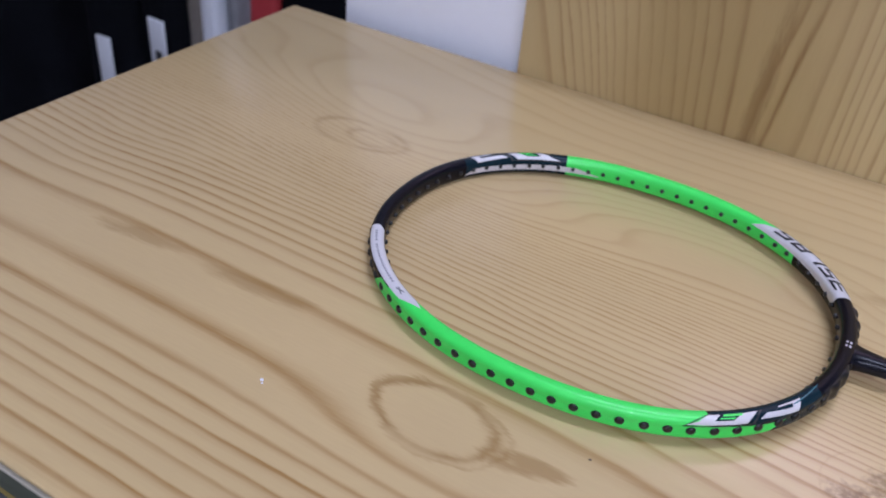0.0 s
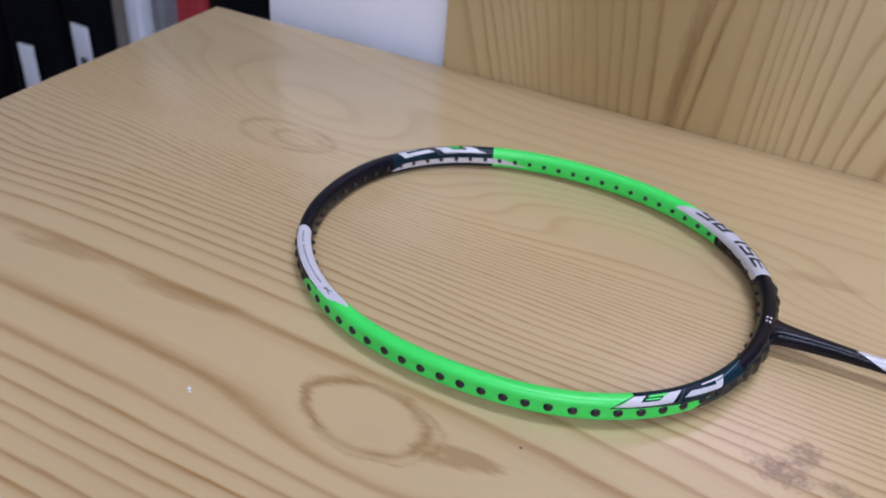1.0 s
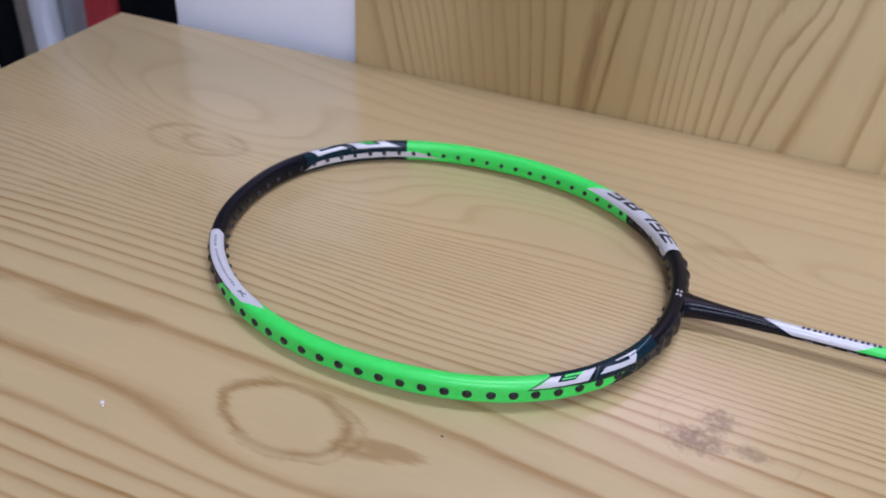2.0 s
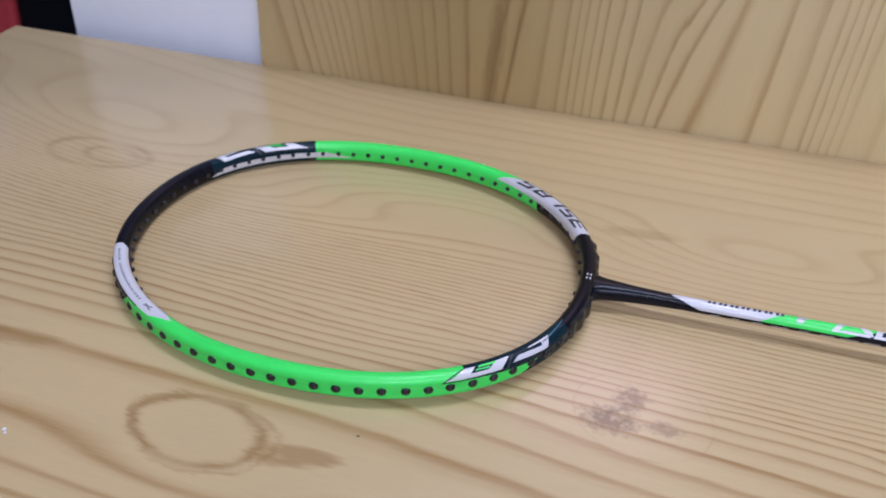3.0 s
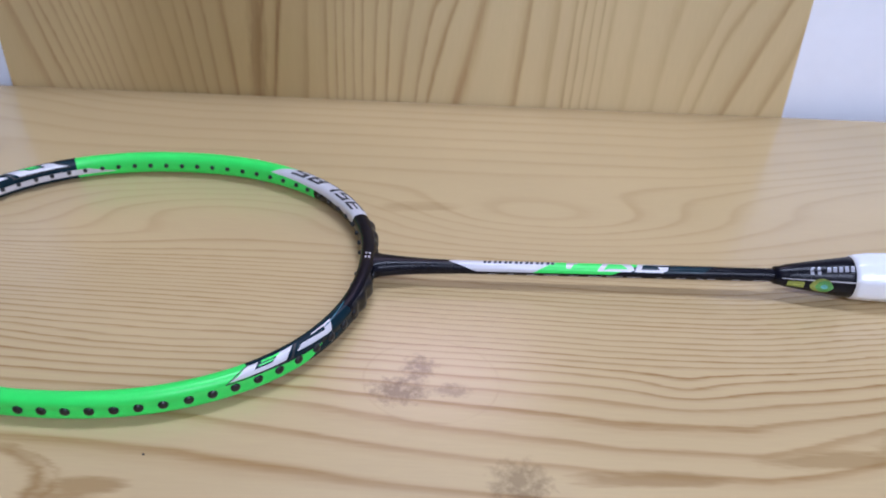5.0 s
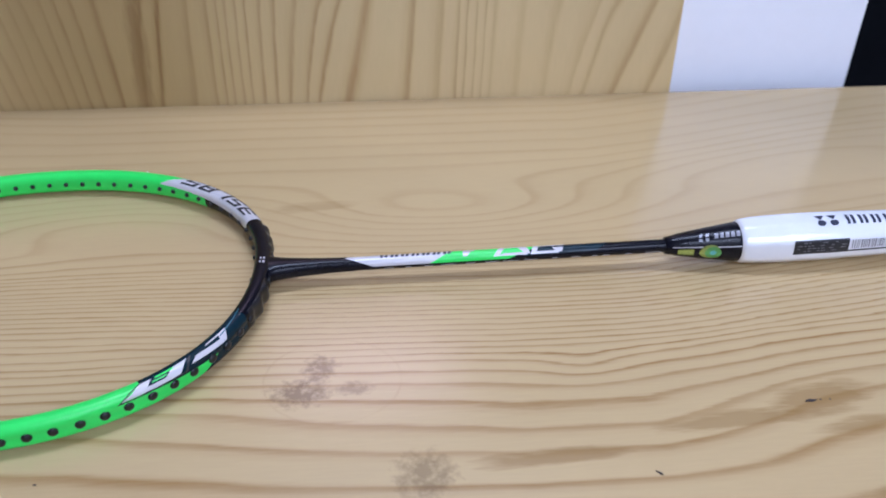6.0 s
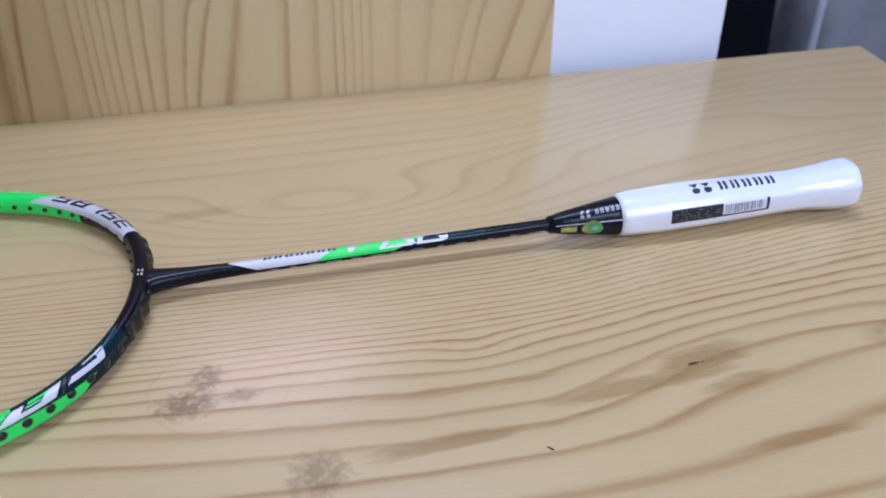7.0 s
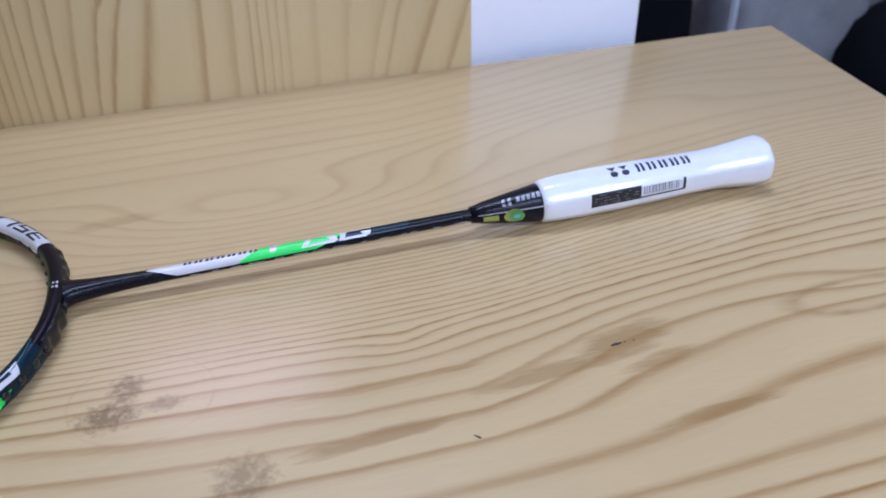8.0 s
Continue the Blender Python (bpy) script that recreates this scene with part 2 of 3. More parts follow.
wood_panel, nt_, b_, col_, v_, fib_, k_ = wood("pine_back_panel", 2, 0, PANEL_BENDS, [], [], PANEL_RINGS, PANEL_FORCE, (0.660, 0.500, 0.250), (0.34, 0.190, 0.062), 0.004)
col_ = streak(nt_, v_, col_, 0.03, -0.108, 0.10, 0.009, (0.32, 0.19, 0.07), 0.5)
# browner heartwood over one half of the board, with its dimmer light painted in
sep_ = nt_.nodes.new("ShaderNodeSeparateXYZ")
nt_.links.new(v_, sep_.inputs[0])
heart_shade = curve(nt_, sep_.outputs[1], -0.30, 0.29, [(-0.30, 0.30), (-0.23, 0.55), (-0.19, 0.95), (-0.10, 1.0), (-0.04, 0.55), (0.03, 0.08), (0.10, 0.0), (0.29, 0.0)])
col_ = mix(nt_, heart_shade, col_, mix(nt_, 1.0, col_, (0.66, 0.60, 0.50), "MULTIPLY"))
finish_wood(nt_, b_, col_, fib_, k_, 0.34)

neon_green = plain("neon_green_lacquer", (0.040, 0.78, 0.115), 0.38, grain=0.04, coat=0.12)
black_lacquer = plain("black_lacquer", (0.0040, 0.0042, 0.0085), 0.26, grain=0.2, spec=0.20)
teal_lacquer = plain("dark_teal_lacquer", (0.004, 0.019, 0.029), 0.26, grain=0.2, spec=0.20)
white_lacquer = plain("pearl_white_lacquer", (0.63, 0.61, 0.63), 0.3, grain=0.05, coat=0.5)
silver_ink = plain("silver_ink", (0.55, 0.53, 0.55), 0.35, 0.3, grain=0.06)
dim_silver = plain("dull_silver_ink", (0.30, 0.30, 0.33), 0.4, 0.2)
grey_ink = plain("grey_ink", (0.18, 0.18, 0.2), 0.45)
black_ink = plain("black_ink", (0.015, 0.016, 0.02), 0.4)
navy_ink = plain("dark_navy_ink", (0.03, 0.035, 0.07), 0.45)
nylon_black = plain("black_nylon", (0.008, 0.008, 0.009), 0.35)
grip_white = plain("white_grip_in_clear_film", (0.83, 0.85, 0.88), 0.24, grain=0.03, scale=38, bump=1.0, coat=1.0)
sticker_white = plain("white_sticker", (0.75, 0.76, 0.8), 0.4, grain=0.03)
holo_green = plain("green_hologram_foil", (0.14, 0.42, 0.13), 0.2, 0.6, grain=0.35, scale=400)
holo_teal = plain("teal_hologram_foil", (0.12, 0.42, 0.46), 0.2, 0.4, grain=0.3, scale=400)
holo_yellow = plain("yellow_hologram_foil", (0.30, 0.36, 0.09), 0.2, 0.5, grain=0.35, scale=400)
white_paint = plain("white_wall_paint", (0.88, 0.89, 0.93), 0.55, grain=0.02, scale=20, bump=0.1)
room_paint = plain("off_white_room_paint", (0.70, 0.68, 0.66), 0.7, grain=0.03, scale=8)
ceiling_paint = plain("white_ceiling_paint", (0.78, 0.76, 0.75), 0.8, grain=0.02, scale=8)
floor_tile = plain("dark_floor_tile", (0.10, 0.10, 0.105), 0.4, grain=0.15, scale=8)
black_cloth = plain("black_nylon_cloth", (0.0035, 0.004, 0.006), 0.9, grain=0.4, scale=90, bump=0.5, spec=0.1)
grey_cloth = plain("grey_felt_cloth", (0.22, 0.22, 0.23), 0.85, grain=0.3, scale=120, bump=0.6)
beige_cloth = plain("beige_cloth", (0.22, 0.19, 0.16), 0.8, grain=0.2, scale=120, bump=0.5)
white_cloth = plain("white_coated_cloth", (0.68, 0.70, 0.74), 0.5, grain=0.05, scale=60, bump=0.3)
red_cloth = plain("red_nylon_cloth", (0.35, 0.025, 0.03), 0.6, grain=0.2, scale=80, bump=0.4)
edge_grey = plain("grey_green_edge_band", (0.085, 0.095, 0.065), 0.5, grain=0.2, scale=30)
brass_edge = plain("worn_yellow_edge_strip", (0.28, 0.20, 0.05), 0.5, grain=0.45, scale=60)
edge_pale = plain("pale_worn_table_lip", (0.36, 0.33, 0.26), 0.5, grain=0.1)
lint_white = plain("white_lint", (0.8, 0.8, 0.85), 0.7)
mark_ink = plain("dark_scratch_dirt", (0.05, 0.035, 0.03), 0.8)
lamp_glow, nt_, b_ = material("lamp_diffuser")
b_.inputs["Emission Color"].default_value = (0.95, 0.93, 1.0, 1)
b_.inputs["Emission Strength"].default_value = 3.0


# ---------------------------------------------------------------- mesh helpers
def mesh_of(name, bm, mat, smooth=True):
    me = bpy.data.meshes.new(name)
    bmesh.ops.recalc_face_normals(bm, faces=bm.faces)
    bm.to_mesh(me)
    bm.free()
    for p in me.polygons:
        p.use_smooth = smooth
    for one in mat if isinstance(mat, (list, tuple)) else (mat,):
        me.materials.append(one)
    return me


def part(name, bm, mat, parent=None, label="", smooth=True):
    ob = new(name, mesh_of(name, bm, mat, smooth))
    if parent is not None:
        ob.parent = parent
    return tagged(ob, label)


def shared(name, me, parent, m, label=""):
    ob = new(name, me)
    ob.parent = parent
    ob.matrix_basis = m
    return tagged(ob, label)


def box(x0, x1, y0, y1, z0, z1, bevel=0.0, seg=2):
    bm = bmesh.new()
    bmesh.ops.create_cube(bm, size=1)
    for v in bm.verts:
        v.co = Vector(((x0 + x1) / 2 + v.co.x * (x1 - x0), (y0 + y1) / 2 + v.co.y * (y1 - y0), (z0 + z1) / 2 + v.co.z * (z1 - z0)))
    if bevel:
        bmesh.ops.bevel(bm, geom=bm.edges[:], offset=bevel, segments=seg, affect="EDGES", profile=0.5)
    return bm


def lattice(fn, us, vs, close_u=False, close_v=False):
    """A skin over fn(u, v)."""
    bm = bmesh.new()
    g = [[bm.verts.new(fn(u, v)) for v in vs] for u in us]
    nu, nv = len(us), len(vs)
    for i in range(nu if close_u else nu - 1):
        for j in range(nv if close_v else nv - 1):
            bm.faces.new((g[i][j], g[(i + 1) % nu][j], g[(i + 1) % nu][(j + 1) % nv], g[i][(j + 1) % nv]))
    return bm


def lathe(profile, axis_z, sides=32, squash=None):
    """A solid of revolution along x: profile rows of (x, radius)."""
    bm = bmesh.new()
    rings = []
    for x, r in profile:
        ring = []
        for k in range(sides):
            t = 2 * math.pi * k / sides
            f = squash(x, t) if squash else 1.0
            ring.append(bm.verts.new((x, r * f * math.cos(t), axis_z(x) + r * f * math.sin(t))))
        rings.append(ring)
    for a, b in zip(rings, rings[1:]):
        for k in range(sides):
            bm.faces.new((a[k], a[(k + 1) % sides], b[(k + 1) % sides], b[k]))
    bm.faces.new(rings[0])
    bm.faces.new(rings[-1])
    return bm


def quad_patch(surface, corners, nu, nv, lift):
    """A four-cornered thin skin on a surface, corners in its own coordinates."""
    (a0, b0), (a1, b1), (a2, b2), (a3, b3) = corners

    def at(s, t):
        u = (a0 * (1 - s) + a1 * s) * (1 - t) + (a3 * (1 - s) + a2 * s) * t
        v = (b0 * (1 - s) + b1 * s) * (1 - t) + (b3 * (1 - s) + b2 * s) * t
        return surface(u, v, lift)
    return lattice(at, [i / nu for i in range(nu + 1)], [j / nv for j in range(nv + 1)])


def join_patches(surface, quads, nu, nv, lift):
    bm = bmesh.new()
    for q in quads:
        one = quad_patch(surface, q, nu, nv, lift)
        me = bpy.data.meshes.new("tmp")
        one.to_mesh(me)
        one.free()
        bm.from_mesh(me)
        bpy.data.meshes.remove(me)
    return bm


def line(n, a=0.0, b=1.0):
    return [a + (b - a) * i / n for i in range(n + 1)]


# ---------------------------------------------------------------- the room
X0, X1, Y0, Y1 = -2.6, 2.6, -2.4, 2.5
for nm, bx in (("wall_north", (X0, X1, Y1, Y1 + 0.1)), ("wall_south", (X0, X1, Y0 - 0.1, Y0)), ("wall_west", (X0 - 0.1, X0, Y0 - 0.1, Y1 + 0.1)), ("wall_east", (X1, X1 + 0.1, Y0 - 0.1, Y1 + 0.1))):
    tagged(part(nm, box(*bx, FLOOR_Z, CEIL_Z), room_paint, smooth=False), "plain off-white painted shop wall", "wall", kind="structure")
tagged(part("floor", box(X0, X1, Y0, Y1, FLOOR_Z - 0.1, FLOOR_Z), floor_tile, smooth=False), "dark grey tiled shop floor", "floor", kind="structure")
tagged(part("ceiling", box(X0, X1, Y0, Y1, CEIL_Z, CEIL_Z + 0.1), ceiling_paint, smooth=False), "plain white painted shop ceiling", "ceiling", kind="structure")
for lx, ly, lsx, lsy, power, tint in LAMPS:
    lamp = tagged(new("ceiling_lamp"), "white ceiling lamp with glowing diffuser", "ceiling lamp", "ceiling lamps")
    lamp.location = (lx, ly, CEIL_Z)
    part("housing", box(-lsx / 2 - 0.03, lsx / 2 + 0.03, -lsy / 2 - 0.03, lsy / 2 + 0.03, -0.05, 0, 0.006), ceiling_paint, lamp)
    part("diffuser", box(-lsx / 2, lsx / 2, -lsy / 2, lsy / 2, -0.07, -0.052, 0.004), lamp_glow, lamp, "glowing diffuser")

# ---------------------------------------------------------------- table, panel, white board
TX0, TX1, TY0, TY1 = -0.532, 0.548, -0.271, 0.2212
table = tagged(new("display_table"), "pale varnished pine table with worn edges", "table")
table.location = (0, 0, 0)
part("tabletop", box(TX0, TX1, TY0, TY1, -0.0030, 0.0, 0.0010), wood_table, table)
part("lip", box(TX0 + 0.001, TX1 - 0.001, TY0 - 0.0015, TY1 - 0.001, -0.0046, -0.0031, 0.0004), edge_pale, table)
part("edge_band", box(TX0, TX1, TY0 - 0.001, TY1 - 0.002, -0.020, -0.0047, 0.001), edge_grey, table, "grey-green edge band")
part("edge_strip", box(TX0 + 0.002, TX1 - 0.002, TY0 + 0.002, TY1 - 0.003, -0.032, -0.0201, 0.001), brass_edge, table, "worn yellowish lower strip")
for ex in (TX0 + 0.04, TX1 - 0.04):
    for ey in (TY0 + 0.04, TY1 - 0.04):
        part("leg", box(ex - 0.025, ex + 0.025, ey - 0.025, ey + 0.025, FLOOR_Z, -0.0321, 0.003), wood_panel, table)

panel = tagged(part("back_panel", box(-0.300, 0.284, 0.2225, 0.2405, FLOOR_Z, 0.19, 0.001), wood_panel), "upright pine board with vertical grain behind the table", "board")
board = tagged(part("white_partition", box(-0.490, 0.435, 0.2425, 0.30, FLOOR_Z, 0.20, 0.003), white_paint), "plain white painted partition behind the pine board", "partition")

# ---------------------------------------------------------------- badminton racket
racket = tagged(new("badminton_racket"), "unstrung neon green and black badminton racket lying on the table", "racket")
racket.matrix_world = pose(0, -0.0018, 0.0098, 0, -0.75, 0.82)
HEAD_X, HEAD_A, HEAD_B = -0.1312, 0.1290, 0.1072   # centre line of the rim
RIM_W, RIM_H = 0.0046, 0.0064


def rim_point(deg):
    t = radians(deg)
    c, s = math.cos(t), math.sin(t)
    r = (abs(c) ** 2.16 + abs(s) ** 2.16) ** (-1 / 2.16)
    blend = 0.5 + 0.5 * c
    return Vector((HEAD_X + HEAD_A * r * c, -(-0.0002 + 0.0040 * blend) * (1 - blend ** 12) + HEAD_B * r * s, 0))


def rim(deg, v, lift=0.0):
    """Surface of the rim: deg round the head (0 throat, 90 far side), v round the section (0 outside, 90 top)."""
    p = rim_point(deg)
    d = (rim_point(deg + 0.5) - rim_point(deg - 0.5)).normalized()
    out = Vector((d.y, -d.x, 0))
    c, s = math.cos(radians(v)), math.sin(radians(v))
    r = (abs(c) ** 2.7 + abs(s) ** 2.7) ** (-1 / 2.7)
    w, h = RIM_W * r * c, RIM_H * r * s
    if c > 0:
        w -= 0.0007 * math.exp(-(s / 0.33) ** 2)
    n = (out * c + Vector((0, 0, s)))
    return p + out * w + Vector((0, 0, h)) + n * lift


NU, NV = 960, 32
rim_bm = lattice(lambda u, v: rim(u, v), [360 * i / NU for i in range(NU)], [360 * j / NV for j in range(NV)], True, True)
rim_bm.faces.ensure_lookup_table()
rim_bm.faces.index_update()


def rim_paint(deg):
    """Index of the lacquer: 0 black, 1 green, 2 white, 3 teal."""
    deg %= 360
    if 46 < deg < 119:
        return 1
    if 232 < deg < 309:
        return 1
    if 119 <= deg < 153 or 303 <= deg < 338:
        return 3
    return 0


for f in rim_bm.faces:
    i = f.index // NV
    f.material_index = rim_paint(360 * (i + 0.5) / NU)
frame_ob = part("frame", rim_bm, [black_lacquer, neon_green, white_lacquer, teal_lacquer], racket, "neon green, black and white lacquered oval frame")


def rim_decal(name, quads, mat, lift=0.00012, nu=10, nv=5, label=""):
    return part(name, join_patches(rim, quads, nu, nv, lift), mat, frame_ob, label)


# white field with dark angular strokes beside the throat
rim_decal("white_field", [[(21.5, 36), (53, 48), (62, 150), (23, 186)]], white_lacquer, 0.0001, 30, 12, "white printed field")
rim_decal("white_field", [[(205, 44), (237, 48), (243, 98), (205, 98)], [(205, 98), (243, 98), (238, 144), (207, 138)]], white_lacquer, 0.0001, 26, 8, "white printed field")
rim_decal("green_field", [[(308.6, -60), (320, -60), (327, 4), (308.6, 30)]], neon_green, 0.0001, 14, 8)
rim_decal("green_field", [[(221, -60), (232.5, -60), (232.5, 42), (228, 42)]], neon_green, 0.0001, 10, 8)
# bars of each sign: (left, low, right, high) in its cell
BARS = {"top": (0, 0.82, 1, 1), "mid": (0, 0.42, 1, 0.58), "low": (0, 0, 1, 0.18), "lu": (0, 0.5, 0.26, 1), "ll": (0, 0, 0.26, 0.5), "ru": (0.74, 0.5, 1, 1), "rl": (0.74, 0, 1, 0.5)}
SIGNS = (("3", "top mid low ru rl"), ("5", "top mid low lu rl"), ("L", "low lu ll"), ("B", "top mid low lu ll ru rl"), ("S", "top mid low lu rl"))
strokes = []
for k, (sign, bars_of) in enumerate(SIGNS):
    for bar in bars_of.split():
        l, lo, r, hi = BARS[bar]
        strokes.append([(24.0 + 6.1 * k + 4.9 * u + 2.2 * w, 50 + 76 * w) for u, w in ((l, lo), (r, lo), (r, hi), (l, hi))])
rim_decal("lettering", strokes, black_ink, 0.0002, 5, 6)
# two-letter marks on both sides
MARK_PALE = [[(0, 0), (12.5, 0), (13.4, 0.32), (2.6, 0.32)], [(2.4, 0.32), (5.6, 0.32), (7.0, 0.92), (4.6, 0.92)], [(9.6, 0.32), (13.4, 0.32), (15.4, 0.98), (12.2, 0.98)],
             [(15.4, 0.20), (24.4, 0.0), (25.6, 0.36), (17.4, 0.62)], [(23.6, 0.0), (25.4, 0.0), (27.2, 1.0), (24.6, 1.0)], [(20.4, 0.84), (24.8, 0.80), (25.0, 1.0), (20.9, 1.0)]]
MARK_GREEN = [[(6.6, 0.46), (9.8, 0.46), (10.2, 0.58), (7.0, 0.58)], [(7.4, 0.72), (11.6, 0.72), (12.0, 0.98), (7.9, 0.98)]]
MARK_LINES = [[(-0.6, -0.10), (-0.1, -0.10), (5.2, 1.04), (4.6, 1.04)], [(-0.6, -0.14), (14.5, -0.14), (14.5, -0.05), (-0.6, -0.05)], [(13.5, -0.10), (14.2, -0.10), (16.6, 1.04), (15.9, 1.04)]]
for first, stretch, v0, v1 in ((121.0, 1.08, 142, 84), (304.5, 1.0, 32, 86)):
    place = lambda quads: [[(first + stretch * a, v0 + (v1 - v0) * b) for a, b in q] for q in quads]
    rim_decal("lettering", place(MARK_PALE), white_lacquer, 0.0002, 5, 5)
    rim_decal("green_accent", place(MARK_GREEN), neon_green, 0.0002, 5, 4)
    rim_decal("outline", place(MARK_LINES), black_ink, 0.00022, 8, 4)
rim_decal("white_stripe", [[(116, 170), (149, 174), (154, 204), (108, 204)]], white_lacquer, 0.0001, 12, 4)
rim_decal("teal_line", [[(329, 62), (339, 96), (339, 102), (329, 70)]], plain("bright_teal_ink", (0.02, 0.14, 0.18), 0.3), 0.0002, 8, 3)
# white field with small lettering near the tip
small = []
random.seed(5)
a = 208.0
while a < 232:
    w = random.uniform(0.45, 0.8)
    if random.random() > 0.12:
        small.append([(a, 78), (a + w, 78), (a + w, 92), (a, 92)])
    a += w + 0.45
rim_decal("small_print", small, grey_ink, 0.0002, 1, 2)
rim_decal("emblem", [[(233.6, 88), (236.2, 70), (236.6, 76), (234.0, 96)], [(234.0, 72), (236.4, 98), (235.8, 102), (233.4, 78)]], grey_ink, 0.0002, 2, 2)
# throat emblem: four small pale shapes
rim_decal("emblem", [[(-1.6, 70), (-0.5, 70), (-0.3, 82), (-1.2, 84)], [(0.3, 70), (1.4, 70), (1.2, 82), (0.5, 84)], [(-1.4, 92), (-0.4, 92), (-0.5, 104), (-1.3, 104)], [(0.4, 92), (1.4, 92), (1.3, 104), (0.5, 104)]], silver_ink, 0.0002, 2, 3)

# grommets along the rim
cum, last, table_of = 0.0, rim_point(0), [(0.0, 0.0)]
for k in range(1, 1441):
    p = rim_point(k * 0.25)
    cum += (p - last).length
    last = p
    table_of.append((cum, k * 0.25))
HOLES = 74


def dome(radius, height, rings=3, sides=10):
    prof = [(radius, -0.0009), (radius, height * 0.35), (radius * 0.8, height * 0.8), (radius * 0.35, height)]
    bm = bmesh.new()
    rows = [[bm.verts.new((h, r * math.cos(2 * math.pi * k / sides), r * math.sin(2 * math.pi * k / sides))) for k in range(sides)] for r, h in prof]
    for a, b in zip(rows, rows[1:]):
        for k in range(sides):
            bm.faces.new((a[k], a[(k + 1) % sides], b[(k + 1) % sides], b[k]))
    bm.faces.new(rows[-1])
    return bm


outer_me, inner_me = mesh_of("grommet", dome(0.0023, 0.0013), nylon_black), mesh_of("grommet", dome(0.0014, 0.0014), nylon_black)
cursor = 0
for k in range(HOLES):
    want = (k + 0.12) * cum / HOLES
    while table_of[cursor][0] < want:
        cursor += 1
    deg = table_of[cursor][1]
    if deg < 4 or deg > 356:
        continue
    d = (rim_point(deg + 0.5) - rim_point(deg - 0.5)).normalized()
    heading = math.atan2(-d.x, d.y)
    shared("grommet", outer_me, frame_ob, Matrix.Translation(rim(deg, 0)) @ Matrix.Rotation(heading, 4, "Z"))
    shared("grommet", inner_me, frame_ob, Matrix.Translation(rim(deg, 180)) @ Matrix.Rotation(heading + math.pi, 4, "Z"))
# raised grommet strips on the outside beside the throat
for a, b in ((6.5, 21), (-21, -6.5)):
    def strip_skin(u, v):
        wave = 0.0012 + 0.0008 * math.cos((u - a) * 1.15)
        ends = min(1.0, (u - a) / 1.5, (b - u) / 1.5)
        return rim(u, 50 * math.sin(radians(v)), max(0.0, wave * ends * math.cos(radians(v))) - 0.0001)
    part("grommet_strip", lattice(strip_skin, line(40, a, b), line(10, -90, 90)), nylon_black, frame_ob, "bumpy black nylon grommet strip")

# throat joint and shaft
SHAFT_R = 0.0036


def joint_skin(x, deg):
    t = max(0.0, min(1.0, (x - 0.001) / 0.044))
    wy = 0.0078 * (1 - t) ** 2.2 + SHAFT_R * (1 - (1 - t) ** 2.2)
    wz = 0.0052 * (1 - t) ** 1.2 + SHAFT_R * (1 - (1 - t) ** 1.2)
    if x < 0.006:
        wy += 0.006 * ((0.006 - x) / 0.008) ** 2
    c, s = math.cos(radians(deg)), math.sin(radians(deg))
    r = (abs(c) ** 2.4 + abs(s) ** 2.4) ** (-1 / 2.4)
    return Vector((x, wy * r * c, wz * r * s))


part("throat_joint", lattice(joint_skin, line(24, -0.001, 0.046), [15 * k for k in range(24)], False, True), black_lacquer, racket, "glossy black flared throat joint")


def shaft_skin(x, deg, lift=0.0):
    """deg 90 is the top, 180 faces the near side."""
    c, s = math.cos(radians(deg)), math.sin(radians(deg))
    return Vector((x, (SHAFT_R + lift) * c, (SHAFT_R + lift) * s))


shaft = part("shaft", lattice(shaft_skin, line(12, 0.044, 0.226), [12 * k for k in range(30)], False, True), black_lacquer, racket, "thin black shaft with white and green print")


def shaft_decal(name, quads, mat, lift=0.00012, nu=8, nv=6, label=""):
    return part(name, join_patches(shaft_skin, quads, nu, nv, lift), mat, shaft, label)


# (x, degrees): printed fields round the upper half of the shaft
shaft_decal("white_field", [[(0.041, 88), (0.102, 40), (0.086, 178), (0.056, 178)], [(0.041, 88), (0.046, 30), (0.102, 30), (0.098, 70)]], white_lacquer, 0.00012, 14, 12)
shaft_decal("green_field", [[(0.101, 40), (0.152, 40), (0.128, 178), (0.086, 178)]], neon_green, 0.00012, 14, 12)
shaft_decal("teal_field", [[(0.150, 40), (0.186, 40), (0.176, 150), (0.135, 160)]], teal_lacquer, 0.00012, 10, 10)
letters = []
for k in range(7):
    x = 0.060 + k * 0.0056
    letters += [[(x, 66), (x + 0.0016, 66), (x + 0.0011, 104), (x - 0.0005, 104)], [(x + 0.0024, 66), (x + 0.0040, 66), (x + 0.0035, 104), (x + 0.0019, 104)]]
shaft_decal("lettering", letters, navy_ink, 0.0002, 2, 3)
shaft_decal("lettering", [[(0.104, 70), (0.109, 70), (0.106, 135), (0.1035, 135)], [(0.108, 70), (0.110, 70), (0.110, 88), (0.108, 88)]], silver_ink, 0.0002, 2, 5)
pale = [[(0.124, 60), (0.127, 60), (0.123, 150), (0.120, 150)], [(0.126, 128), (0.139, 128), (0.138, 150), (0.122, 150)], [(0.132, 60), (0.138, 70), (0.140, 140), (0.137, 140)], [(0.125, 60), (0.136, 60), (0.137, 76), (0.125, 76)],
        [(0.142, 60), (0.145, 60), (0.143, 150), (0.140, 150)], [(0.143, 128), (0.156, 128), (0.155, 150), (0.141, 150)], [(0.143, 60), (0.159, 60), (0.158, 78), (0.143, 78)], [(0.152, 100), (0.158, 100), (0.157, 140), (0.154, 140)]]
shaft_decal("mark", pale, white_lacquer, 0.0002, 4, 6)
shaft_decal("green_accent", [[(0.129, 82), (0.134, 82), (0.134, 122), (0.128, 122)]], neon_green, 0.0002, 3, 4)
